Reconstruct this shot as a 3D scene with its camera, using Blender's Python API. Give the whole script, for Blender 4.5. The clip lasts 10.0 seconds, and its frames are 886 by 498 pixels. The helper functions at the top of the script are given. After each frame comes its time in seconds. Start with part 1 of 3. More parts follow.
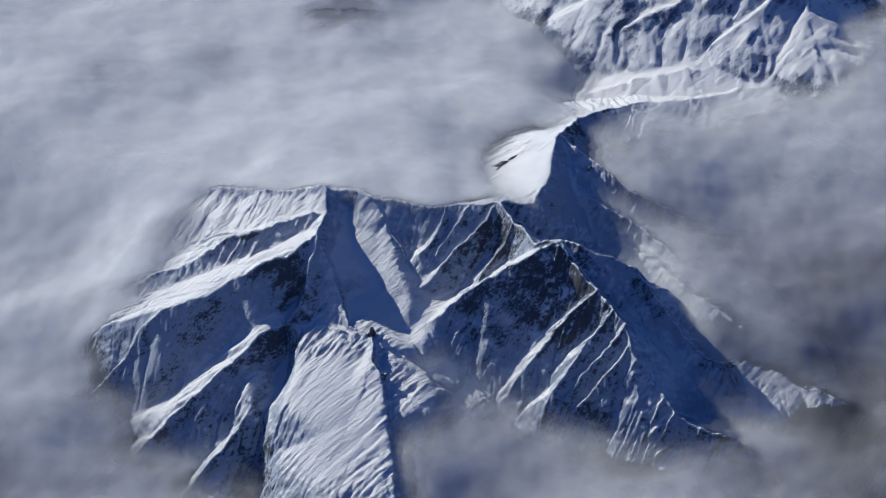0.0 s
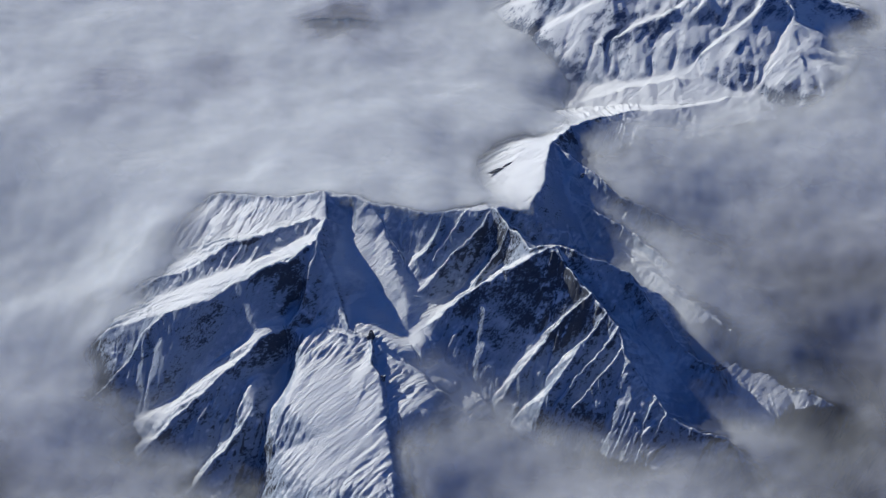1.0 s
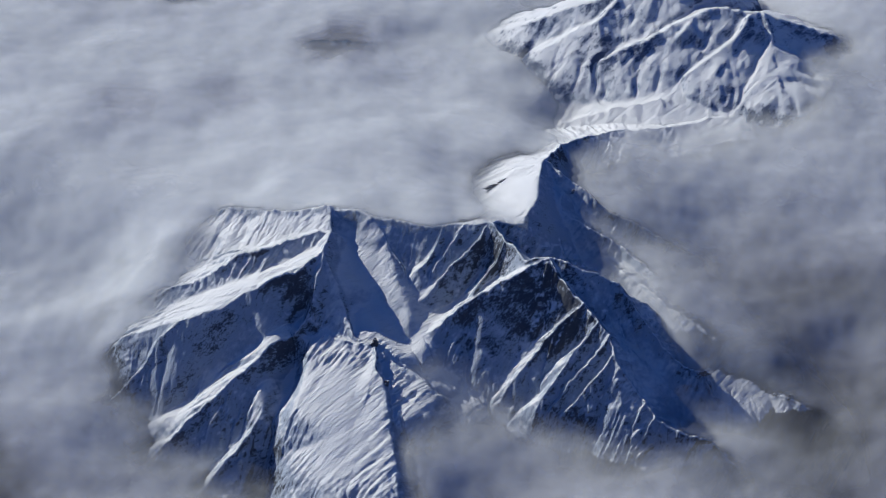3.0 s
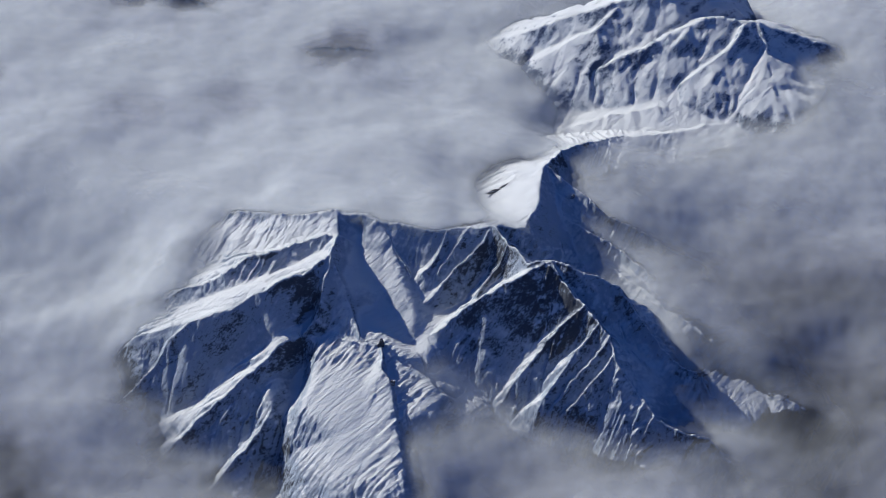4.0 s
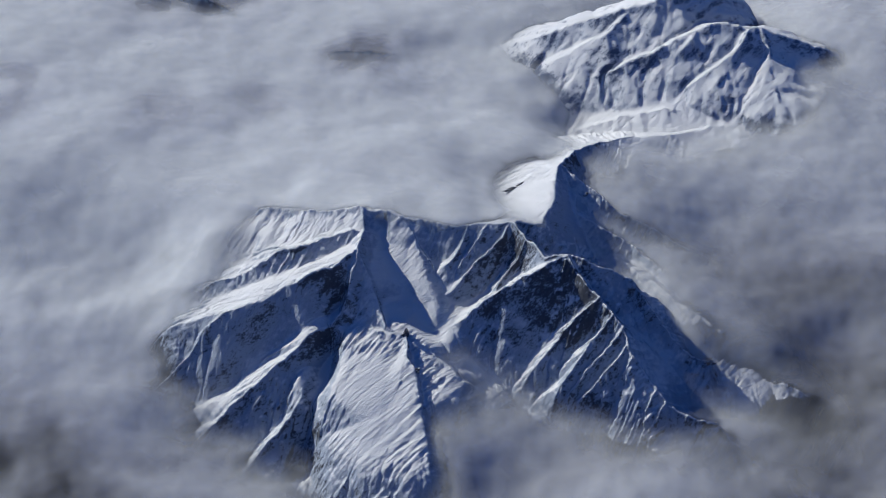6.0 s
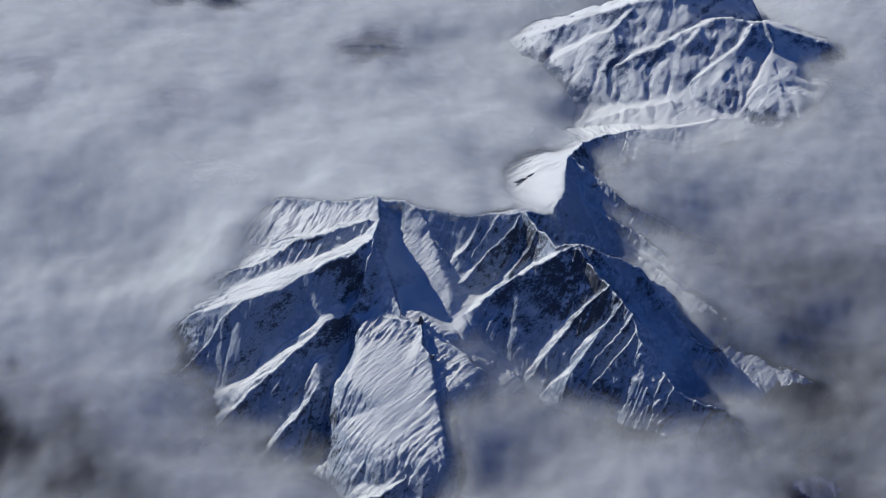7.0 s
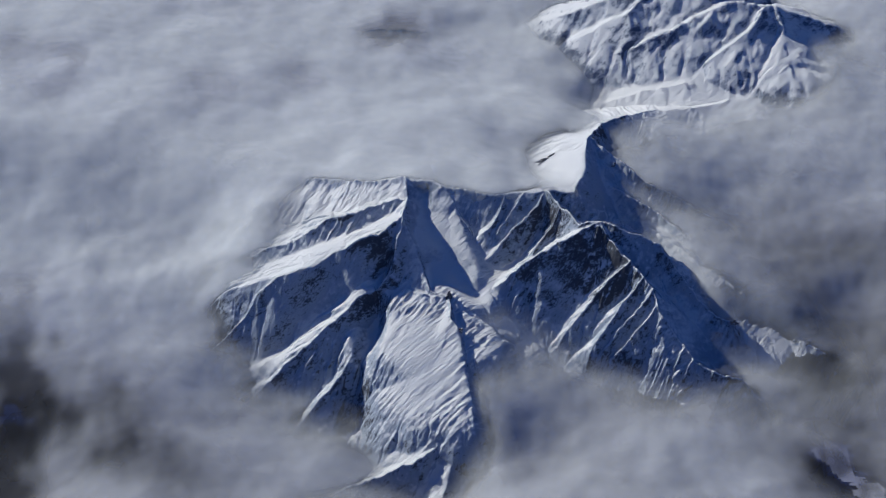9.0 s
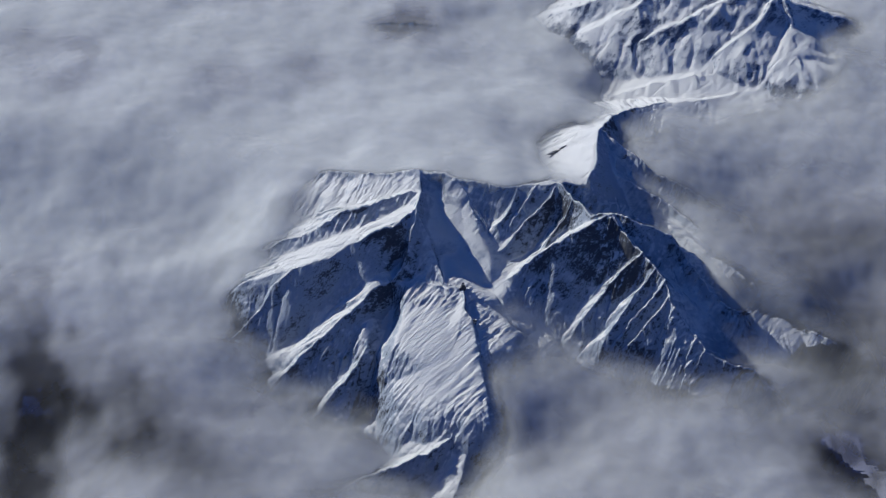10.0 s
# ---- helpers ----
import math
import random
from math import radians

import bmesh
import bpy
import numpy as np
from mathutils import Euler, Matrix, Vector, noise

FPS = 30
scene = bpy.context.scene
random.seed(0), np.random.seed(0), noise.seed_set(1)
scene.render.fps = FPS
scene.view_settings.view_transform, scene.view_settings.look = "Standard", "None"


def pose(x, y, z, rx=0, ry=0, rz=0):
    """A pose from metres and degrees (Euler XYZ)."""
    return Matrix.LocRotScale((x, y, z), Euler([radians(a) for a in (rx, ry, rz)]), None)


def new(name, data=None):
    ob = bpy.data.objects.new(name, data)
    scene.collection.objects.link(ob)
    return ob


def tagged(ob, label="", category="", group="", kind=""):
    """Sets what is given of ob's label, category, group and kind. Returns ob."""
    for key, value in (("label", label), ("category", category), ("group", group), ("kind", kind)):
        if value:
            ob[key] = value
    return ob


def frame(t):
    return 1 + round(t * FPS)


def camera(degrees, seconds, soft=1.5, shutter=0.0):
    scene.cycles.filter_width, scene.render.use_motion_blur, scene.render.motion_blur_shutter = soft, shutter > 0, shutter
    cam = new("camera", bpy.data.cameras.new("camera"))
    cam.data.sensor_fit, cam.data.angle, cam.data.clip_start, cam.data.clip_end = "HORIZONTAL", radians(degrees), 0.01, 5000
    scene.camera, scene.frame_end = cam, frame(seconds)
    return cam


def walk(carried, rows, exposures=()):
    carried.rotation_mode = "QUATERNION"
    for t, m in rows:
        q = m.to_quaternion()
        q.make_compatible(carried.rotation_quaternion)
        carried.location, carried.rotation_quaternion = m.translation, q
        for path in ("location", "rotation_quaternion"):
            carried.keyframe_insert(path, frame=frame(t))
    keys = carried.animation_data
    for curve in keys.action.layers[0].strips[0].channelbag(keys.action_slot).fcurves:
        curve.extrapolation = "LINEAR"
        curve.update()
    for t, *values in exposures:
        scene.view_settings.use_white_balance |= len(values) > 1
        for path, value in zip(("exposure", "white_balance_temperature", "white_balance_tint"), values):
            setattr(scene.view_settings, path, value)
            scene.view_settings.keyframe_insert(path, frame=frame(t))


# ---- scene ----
# ---------------------------------------------------------------- camera
cam = camera(30, 10.0, soft=1.0)
walk(cam, [
    (0.0, pose(60.75, -1097.21, 778.00, 53.898, 1.730, 1.905)),
    (0.5, pose(55.85, -1107.95, 785.03, 54.006, 1.540, 1.651)),
    (1.0, pose(50.62, -1120.26, 792.74, 54.141, 1.345, 1.392)),
    (1.5, pose(45.23, -1133.76, 801.47, 54.270, 1.150, 1.151)),
    (2.0, pose(39.36, -1147.33, 810.11, 54.418, 0.947, 0.905)),
    (2.5, pose(32.72, -1160.74, 818.82, 54.570, 0.727, 0.677)),
    (4.0, pose(13.37, -1200.57, 845.19, 54.844, 0.158, 0.193)),
    (4.5, pose(6.44, -1214.44, 852.73, 54.944, 0.054, 0.087)),
    (5.0, pose(0.00, -1228.73, 860.36, 55.000, -0.001, 0.000)),
    (5.5, pose(-6.37, -1242.74, 867.98, 55.005, -0.068, -0.053)),
    (7.0, pose(-30.52, -1285.01, 892.37, 54.720, -0.291, -0.295)),
    (7.5, pose(-38.39, -1297.92, 900.17, 54.572, -0.313, -0.406)),
    (8.0, pose(-46.56, -1309.80, 907.55, 54.407, -0.362, -0.504)),
    (8.5, pose(-54.81, -1320.42, 913.90, 54.234, -0.311, -0.614)),
    (9.0, pose(-61.83, -1328.42, 919.08, 54.078, -0.281, -0.693)),
    (9.5, pose(-68.20, -1333.70, 923.11, 53.923, -0.208, -0.764)),
    (10.0, pose(-74.54, -1337.42, 926.42, 53.773, -0.171, -0.811)),
], exposures=[(0.0, 0.09, 5060, 16), (10.0, -0.1, 5060, 16)])

# ---------------------------------------------------------------- light
SUN_AZ, SUN_EL = 301.0, 35.0          # degrees from +y, clockwise; elevation
to_sun = Vector((math.sin(radians(SUN_AZ)) * math.cos(radians(SUN_EL)),
                 math.cos(radians(SUN_AZ)) * math.cos(radians(SUN_EL)), math.sin(radians(SUN_EL))))
sun = new("sun", bpy.data.lights.new("sun", "SUN"))
sun.data.energy, sun.data.angle, sun.data.color = 5.0, radians(0.6), (1.0, 0.87, 0.595)
sun.rotation_euler = to_sun.to_track_quat("Z", "Y").to_euler()
world = bpy.data.worlds.new("sky")
scene.world = world
world.use_nodes = True
wn = world.node_tree.nodes
sky = wn.new("ShaderNodeTexSky")
sky.sky_type, sky.sun_disc = "NISHITA", False
sky.sun_elevation, sky.sun_rotation = radians(SUN_EL), radians(SUN_AZ)
sky.altitude, sky.air_density, sky.dust_density, sky.ozone_density = 3500, 1.0, 0.2, 5.0
deep = wn.new("ShaderNodeMixRGB")      # the deep blue of a high-altitude sky
deep.blend_type, deep.inputs[0].default_value, deep.inputs[2].default_value = "MULTIPLY", 1.0, (0.76, 0.95, 1.3, 1)
world.node_tree.links.new(sky.outputs[0], deep.inputs[1])
world.node_tree.links.new(deep.outputs[0], wn["Background"].inputs[0])
wn["Background"].inputs[1].default_value = 0.048


# ---------------------------------------------------------------- noise and terrain tools
PERM = np.random.RandomState(7).permutation(256)
PERM = np.concatenate([PERM, PERM, PERM])
GRAD = np.array([(math.cos(a), math.sin(a)) for a in np.arange(16) * math.pi / 8])


def perlin(x, y):
    """Gradient noise, about -0.7 to 0.7."""
    xi, yi = np.floor(x).astype(int), np.floor(y).astype(int)
    xf, yf = x - xi, y - yi
    xi, yi = xi & 255, yi & 255
    u, v = xf * xf * xf * (xf * (xf * 6 - 15) + 10), yf * yf * yf * (yf * (yf * 6 - 15) + 10)

    def corner(a, b):
        g = GRAD[PERM[PERM[xi + a] + yi + b] & 15]
        return g[..., 0] * (xf - a) + g[..., 1] * (yf - b)

    low = corner(0, 0) * (1 - u) + corner(1, 0) * u
    high = corner(0, 1) * (1 - u) + corner(1, 1) * u
    return low * (1 - v) + high * v


def fbm(x, y, size, octaves=4, gain=0.5):
    out, amp = 0 * x, 1.0
    for k in range(octaves):
        out = out + amp * perlin(x / size + 17.3 * k, y / size - 9.1 * k)
        size, amp = size / 2.03, amp * gain
    return out


def ribbed(x, y, size, octaves=3):
    """Sharp-crested noise, 0 to 1."""
    out, amp, total = 0 * x, 1.0, 0.0
    for k in range(octaves):
        out = out + amp * (1 - np.minimum(1, 2.2 * np.abs(perlin(x / size + 31.7 * k, y / size + 3.9 * k))))
        size, amp, total = size / 2.1, amp * 0.5, total + amp
    return out / total


def smoothed(h, sigma):
    """Blur of a grid, sigma in cells."""
    r = int(3 * sigma)
    k = np.exp(-0.5 * (np.arange(-r, r + 1) / sigma) ** 2)
    k /= k.sum()
    for axis in (0, 1):
        pad = [(0, 0), (0, 0)]
        pad[axis] = (r, r)
        p = np.pad(h, pad, mode="edge")
        h = sum(w * np.take(p, range(i, i + h.shape[axis]), axis=axis) for i, w in enumerate(k))
    return h


DIP = 217.0          # bearing, from +x, along which the flutes of the rock lie


class Terrain:
    """A height field on a regular grid, raised round ridge lines."""

    def __init__(self, x0, x1, y0, y1, step, floor):
        self.xs, self.ys = np.arange(x0, x1 + step, step), np.arange(y0, y1 + step, step)
        self.step = step
        self.x, self.y = np.meshgrid(self.xs, self.ys)
        # the grain of the rock bends the ridge lines a little
        self.wx = self.x + 3.4 * fbm(self.x, self.y, 26, 5, 0.55)
        self.wy = self.y + 3.4 * fbm(self.x + 400, self.y - 90, 26, 5, 0.55)
        self.h = floor(self.x, self.y)
        self.crest = self.h + 40
        self.calm = 1 + 0 * self.h

    def ridge(self, left, right, line, flute=2.9, reach=110.0, wave=8.0, wide=55.0, lean=1.6):
        """Slopes fall away left and right of the line, cut by flutes that run down the fall line."""
        pts = np.array(line, float)
        ix = (self.xs > pts[:, 0].min() - reach) & (self.xs < pts[:, 0].max() + reach)
        iy = (self.ys > pts[:, 1].min() - reach) & (self.ys < pts[:, 1].max() + reach)
        win = np.ix_(iy, ix)
        x, y = self.wx[win], self.wy[win]
        high = np.full(x.shape, -1e9)
        near = [0 * x for _ in range(5)]
        run = 0.0
        for a, b in zip(pts[:-1], pts[1:]):
            ab = b[:2] - a[:2]
            size = np.hypot(*ab)
            t = np.clip(((x - a[0]) * ab[0] + (y - a[1]) * ab[1]) / size**2, 0, 1)
            dx, dy = x - a[0] - t * ab[0], y - a[1] - t * ab[1]
            d = np.hypot(dx, dy)
            side = np.clip((ab[0] * dy - ab[1] * dx) / (size * np.maximum(d, 1e-3)), -1, 1)
            slope = right + (left - right) * (0.5 + 0.5 * np.clip(2.2 * side, -1, 1))
            z = a[2] + t * (b[2] - a[2])
            drop = slope * d * (1 + 0.18 * np.exp(-d / 14)) + 0.03 * np.maximum(0, d - wide) ** 2
            take = z - drop > high
            high = np.where(take, z - drop, high)
            found = (z, side, run + t * size, d, slope)
            near = [np.where(take, n, o) for n, o in zip(found, near)]
            run += size
        top, side, along, best, slope = near
        seed = pts[0, 0] * 0.37 + pts[-1, 1] * 0.71
        sway = 0.2 * slope * np.minimum(best, 9) * fbm(along, best * 0.4 + pts[0, 1], 22, 3)
        # parallel flutes on each flank, between its fall line and the dip of the rock
        chord = pts[-1, :2] - pts[0, :2]
        chord = chord / np.hypot(*chord)
        dip = np.array((math.cos(radians(DIP)), math.sin(radians(DIP))))
        lane, down, gx, gy = 0 * x, 0 * x, self.x[win], self.y[win]
        for sign in (1, -1):
            fall = sign * np.array((-chord[1], chord[0])) + 0.35 * chord
            way = fall / np.hypot(*fall) + lean * dip * (np.dot(fall, dip) > -0.2)
            way = way / np.hypot(*way)
            here = np.sign(side) == sign
            lane = np.where(here, way[0] * gy - way[1] * gx + 40 * sign, lane)
            down = np.where(here, way[0] * gx + way[1] * gy, down)
        lane = lane + 1.5 * fbm(lane, down * 0.5 + seed, 22, 3)
        cut, amp, size = 0 * lane, 1.0, wave
        for k in range(4):
            rib = np.minimum(1, 2.4 * np.abs(perlin(lane / size + 5.3 * k, down * 0.15 / size + seed + 2.7 * k)))
            cut = cut + amp * np.clip(best / (0.55 * size), 0, 1) * rib
            size, amp = size * 0.47, amp * 0.5
        strong = np.clip(0.6 + 1.5 * fbm(x + 70, y, 50, 3), 0.1, 1.5) * (0.25 + 0.75 * self.calm[win])
        ragged = 2.2 * fbm(along, seed + 0 * along, 10, 4, 0.65) * np.exp(-best / 7)
        made = high + ragged - sway - flute * strong * cut
        self.crest[win] = np.where(made > self.h[win], top, self.crest[win])
        self.h[win] = np.maximum(self.h[win], made)

    def carve(self, line, deep, wide):
        """A gully along a line."""
        best = np.full(self.x.shape, 1e9)
        for a, b in zip(line[:-1], line[1:]):
            ux, uy = b[0] - a[0], b[1] - a[1]
            t = np.clip(((self.wx - a[0]) * ux + (self.wy - a[1]) * uy) / (ux * ux + uy * uy), 0, 1)
            best = np.minimum(best, np.hypot(self.wx - a[0] - t * ux, self.wy - a[1] - t * uy))
        self.h = self.h - deep * np.exp(-((best / wide) ** 2))

    def erode(self, drops, rounds, life=64, carry=2.2, bite=0.3, seed=5):
        """Melt water and small slides run down the fall line, cut gullies and drop their load below."""
        rng = np.random.RandomState(seed)
        rows, cols = self.h.shape
        before = self.h.copy()
        h = (self.h / self.step).ravel().copy()
        for _ in range(rounds):
            px, py = rng.uniform(2, cols - 4, drops), rng.uniform(2, rows - 4, drops)
            dx, dy, load, pace, water = 0 * px, 0 * px, 0 * px, 1 + 0 * px, 1 + 0 * px
            i, j = px.astype(int), py.astype(int)
            live = self.crest[j, i] > before[j, i] - 1
            px, py, dx, dy, load, pace, water = (q[live] for q in (px, py, dx, dy, load, pace, water))
            for _ in range(life):
                i, j = px.astype(int), py.astype(int)
                u, v, n = px - i, py - j, j * cols + i
                a, b, c, d = h[n], h[n + 1], h[n + cols], h[n + cols + 1]
                gx, gy = (b - a) * (1 - v) + (d - c) * v, (c - a) * (1 - u) + (d - b) * u
                here = (a * (1 - u) + b * u) * (1 - v) + (c * (1 - u) + d * u) * v
                dx, dy = 0.25 * dx - 0.75 * gx, 0.25 * dy - 0.75 * gy
                size = np.hypot(dx, dy) + 1e-6
                dx, dy = dx / size, dy / size
                px, py = np.clip(px + dx, 1, cols - 3), np.clip(py + dy, 1, rows - 3)
                k, m = px.astype(int), py.astype(int)
                p, q, w = px - k, py - m, m * cols + k
                fall = here - ((h[w] * (1 - p) + h[w + 1] * p) * (1 - q) + (h[w + cols] * (1 - p) + h[w + cols + 1] * p) * q)
                room = np.maximum(fall, 0.01) * pace * water * carry
                change = np.where(fall < 0, np.minimum(-fall, load), np.where(load > room, 0.25 * (load - room), -np.minimum(bite * (room - load), 0.6 * np.maximum(fall, 0))))
                change = np.clip(change, -0.12, 0.12)
                load = load - change
                where = np.concatenate([n, n + 1, n + cols, n + cols + 1])
                share = np.concatenate([change * (1 - u) * (1 - v), change * u * (1 - v), change * (1 - u) * v, change * u * v])
                h += np.bincount(where, share, h.size)
                pace, water = np.minimum(np.sqrt(np.maximum(0.1, pace * pace + fall)), 4), water * 0.985
        worn = smoothed(h.reshape(rows, cols) * self.step - before, 0.7)
        self.h = before + self.calm * worn
        return self

    def finish(self, grain=1.0, drops=24000, rounds=3):
        """Snow fills the hollows, gullies are cut, smooth faces drift over; rock grain on top."""
        soft = smoothed(self.h, 2.5 / self.step)
        self.h = np.maximum(self.h, soft - 0.7)
        self.erode(drops, rounds)
        self.h = self.h + (1 - self.calm) * 0.8 * (smoothed(self.h, 3.5 / self.step) - self.h)
        self.h += self.calm * grain * (0.35 * fbm(self.x, self.y, 7, 3) + 0.22 * (ribbed(self.x + 0.5 * self.y, self.y * 0.6, 4, 2) - 0.5))
        return self

    def at(self, x, y):
        """Heights at other places; far below outside the grid."""
        u, v = (x - self.xs[0]) / self.step, (y - self.ys[0]) / self.step
        inside = (u >= 0) & (v >= 0) & (u < len(self.xs) - 1) & (v < len(self.ys) - 1)
        i, j = np.clip(u.astype(int), 0, len(self.xs) - 2), np.clip(v.astype(int), 0, len(self.ys) - 2)
        a, b = u - i, v - j
        h = (self.h[j, i] * (1 - a) * (1 - b) + self.h[j, i + 1] * a * (1 - b) + self.h[j + 1, i] * (1 - a) * b + self.h[j + 1, i + 1] * a * b)
        return np.where(inside, h, -300.0)


def sheet(name, x, y, z, keep=None, values=None, store="cloud_depth"):
    """A grid of places as one mesh; keep marks the corners that stay; values are stored per corner."""
    rows, cols = x.shape
    n = np.arange(rows * cols).reshape(rows, cols)
    quads = np.stack([n[:-1, :-1], n[:-1, 1:], n[1:, 1:], n[1:, :-1]], -1).reshape(-1, 4)
    co = np.stack([x, y, z], -1).reshape(-1, 3)
    if keep is not None:
        quads = quads[keep.ravel()[quads].any(1)]
    used = np.unique(quads)
    index = np.full(rows * cols, -1)
    index[used] = np.arange(len(used))
    quads, co = index[quads], co[used]
    me = bpy.data.meshes.new(name)
    me.vertices.add(len(co))
    me.vertices.foreach_set("co", co.astype(np.float32).ravel())
    me.loops.add(quads.size)
    me.loops.foreach_set("vertex_index", quads.astype(np.int32).ravel())
    me.polygons.add(len(quads))
    me.polygons.foreach_set("loop_start", np.arange(0, quads.size, 4, dtype=np.int32))
    me.polygons.foreach_set("use_smooth", np.ones(len(quads), dtype=bool))
    me.update(calc_edges=True)
    if values is not None:
        layer = me.attributes.new(store, "FLOAT", "POINT")
        layer.data.foreach_set("value", values.ravel()[used].astype(np.float32))
    return me


# ---------------------------------------------------------------- materials
def material(name):
    m = bpy.data.materials.new(name)
    m.use_nodes = True
    nodes = m.node_tree.nodes
    nodes.clear()

    def node(kind, **inputs):
        n = nodes.new("ShaderNode" + kind)
        for key, value in inputs.items():
            socket = n.inputs[int(key[1:])] if key[0] == "i" and key[1:].isdigit() else n.inputs[key.replace("_", " ")]
            if isinstance(value, bpy.types.NodeSocket):
                m.node_tree.links.new(value, socket)
            else:
                socket.default_value = value
        return n

    return m, node


def math_node(node, kind, a, b=0.0):
    n = node("Math", i0=a, i1=b)
    n.operation = kind
    return n.outputs[0]


def remap(node, value, lo, hi, a=0.0, b=1.0):
    n = node("MapRange", i0=value, i1=lo, i2=hi, i3=a, i4=b)
    n.interpolation_type = "SMOOTHSTEP"
    return n.outputs[0]


def blend(node, fac, a, b):
    n = node("MixRGB", i0=fac, i1=a, i2=b)
    return n.outputs[0]


def alpine(name, steep, snow_colour=(0.83, 0.835, 0.84, 1), dark=(0.035, 0.042, 0.058, 1), light=(0.13, 0.135, 0.155, 1)):
    """Wind-packed snow that lets dark rock through where it is steep."""
    m, node = material(name)
    out = node("OutputMaterial")
    geo, place = node("NewGeometry"), node("TexCoord").outputs["Object"]
    up = node("SeparateXYZ", i0=geo.outputs["Normal"]).outputs[2]
    squeeze = node("Mapping", i0=place)
    squeeze.vector_type = "TEXTURE"
    squeeze.inputs["Rotation"].default_value = (0, 0, radians(DIP))
    squeeze.inputs["Scale"].default_value = (2.8, 1, 1.7)
    area = node("TexNoise", Vector=place, Scale=0.016, Detail=3.0, Roughness=0.6).outputs[0]
    patch = node("TexNoise", Vector=squeeze.outputs[0], Scale=0.2, Detail=8.0, Roughness=0.75).outputs[0]
    crumb = node("TexNoise", Vector=squeeze.outputs[0], Scale=0.9, Detail=5.0, Roughness=0.75).outputs[0]
    key = math_node(node, "ADD", up, math_node(node, "ADD", math_node(node, "MULTIPLY", math_node(node, "SUBTRACT", patch, 0.5), 0.9),
                                                math_node(node, "MULTIPLY", math_node(node, "SUBTRACT", crumb, 0.5), 0.85)))
    key = math_node(node, "ADD", key, math_node(node, "MULTIPLY", math_node(node, "SUBTRACT", area, 0.5), 0.6))
    stony = node("Attribute")
    stony.attribute_name = "stony"
    key = math_node(node, "SUBTRACT", key, math_node(node, "MULTIPLY", stony.outputs["Fac"], 0.13))
    bare = remap(node, key, steep + 0.10, steep - 0.10)
    strata = node("TexNoise", Vector=squeeze.outputs[0], Scale=0.5, Detail=8.0, Roughness=0.7).outputs[0]
    rock = blend(node, strata, dark, light)
    dust = node("TexNoise", Vector=place, Scale=0.05, Detail=3.0).outputs[0]
    snow = blend(node, dust, snow_colour, (0.74, 0.755, 0.78, 1))
    # shade painted into the snow: blue-grey where the slope is steep
    steep_shade = blend(node, crumb, (0.32, 0.37, 0.47, 1), (0.47, 0.52, 0.60, 1))
    steepness = remap(node, math_node(node, "ADD", up, math_node(node, "MULTIPLY", math_node(node, "SUBTRACT", patch, 0.5), 0.35)), 0.82, 0.58)
    snow = blend(node, steepness, snow, steep_shade)
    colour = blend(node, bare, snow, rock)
    rough = remap(node, bare, 0, 1, 0.62, 0.9)
    grain = node("TexNoise", Vector=place, Scale=0.9, Detail=6.0, Roughness=0.7).outputs[0]
    # streaks that wind and slides leave down the slopes
    comb = node("Mapping", i0=place)
    comb.vector_type = "TEXTURE"
    comb.inputs["Rotation"].default_value = (0, 0, radians(DIP))
    comb.inputs["Scale"].default_value = (9, 1, 3)
    streak = node("TexNoise", Vector=comb.outputs[0], Scale=0.42, Detail=5.0, Roughness=0.6).outputs[0]
    relief = math_node(node, "ADD", math_node(node, "MULTIPLY", grain, 0.7), math_node(node, "MULTIPLY", math_node(node, "SUBTRACT", streak, 0.5), remap(node, patch, 0.3, 0.7, 0.15, 1.5)))
    bump = node("Bump", Strength=1.0, Distance=2.2, Height=relief)
    skin = node("BsdfPrincipled", Base_Color=colour, Roughness=rough, Normal=bump.outputs[0])
    skin.inputs["Specular IOR Level"].default_value = 0.15
    m.node_tree.links.new(skin.outputs[0], out.inputs[0])
    return m


def vapour(name, seed, tone):
    """Cloud: droplets in the given tone, thin where the stored density is low, torn by noise."""
    m, node = material(name)
    out = node("OutputMaterial")
    place = node("TexCoord").outputs["Object"]
    shift = node("Mapping", i0=place)
    shift.inputs["Location"].default_value = (seed * 71.0, seed * 37.0, 0)
    shift.inputs["Scale"].default_value = (0.9, 1.0, 0.0)
    dens = node("Attribute")
    dens.attribute_name = "cloud_depth"
    big = node("TexNoise", Vector=shift.outputs[0], Scale=0.013, Detail=4.0, Roughness=0.5, Distortion=0.35).outputs[0]
    fine = node("TexNoise", Vector=shift.outputs[0], Scale=0.05, Detail=8.0, Roughness=0.55, Distortion=0.6).outputs[0]
    tear = math_node(node, "ADD", math_node(node, "MULTIPLY", math_node(node, "SUBTRACT", big, 0.5), 1.9),
                     math_node(node, "MULTIPLY", math_node(node, "SUBTRACT", fine, 0.5), 1.5))
    # optical depth: what lies under the sheet, torn by the noise
    depth = math_node(node, "MULTIPLY", dens.outputs["Fac"], math_node(node, "MAXIMUM", math_node(node, "ADD", tear, 1.0), 0.05))
    clear = math_node(node, "POWER", 2.71828, math_node(node, "MULTIPLY", depth, -1.0))
    white = node("BsdfDiffuse", Color=tone)
    glow = node("BsdfTranslucent", Color=tone)
    body = node("MixShader", i0=0.3, i1=white.outputs[0], i2=glow.outputs[0])
    gap = node("BsdfTransparent")
    mix = node("MixShader", i0=clear, i1=body.outputs[0], i2=gap.outputs[0])
    m.node_tree.links.new(mix.outputs[0], out.inputs[0])
    return m


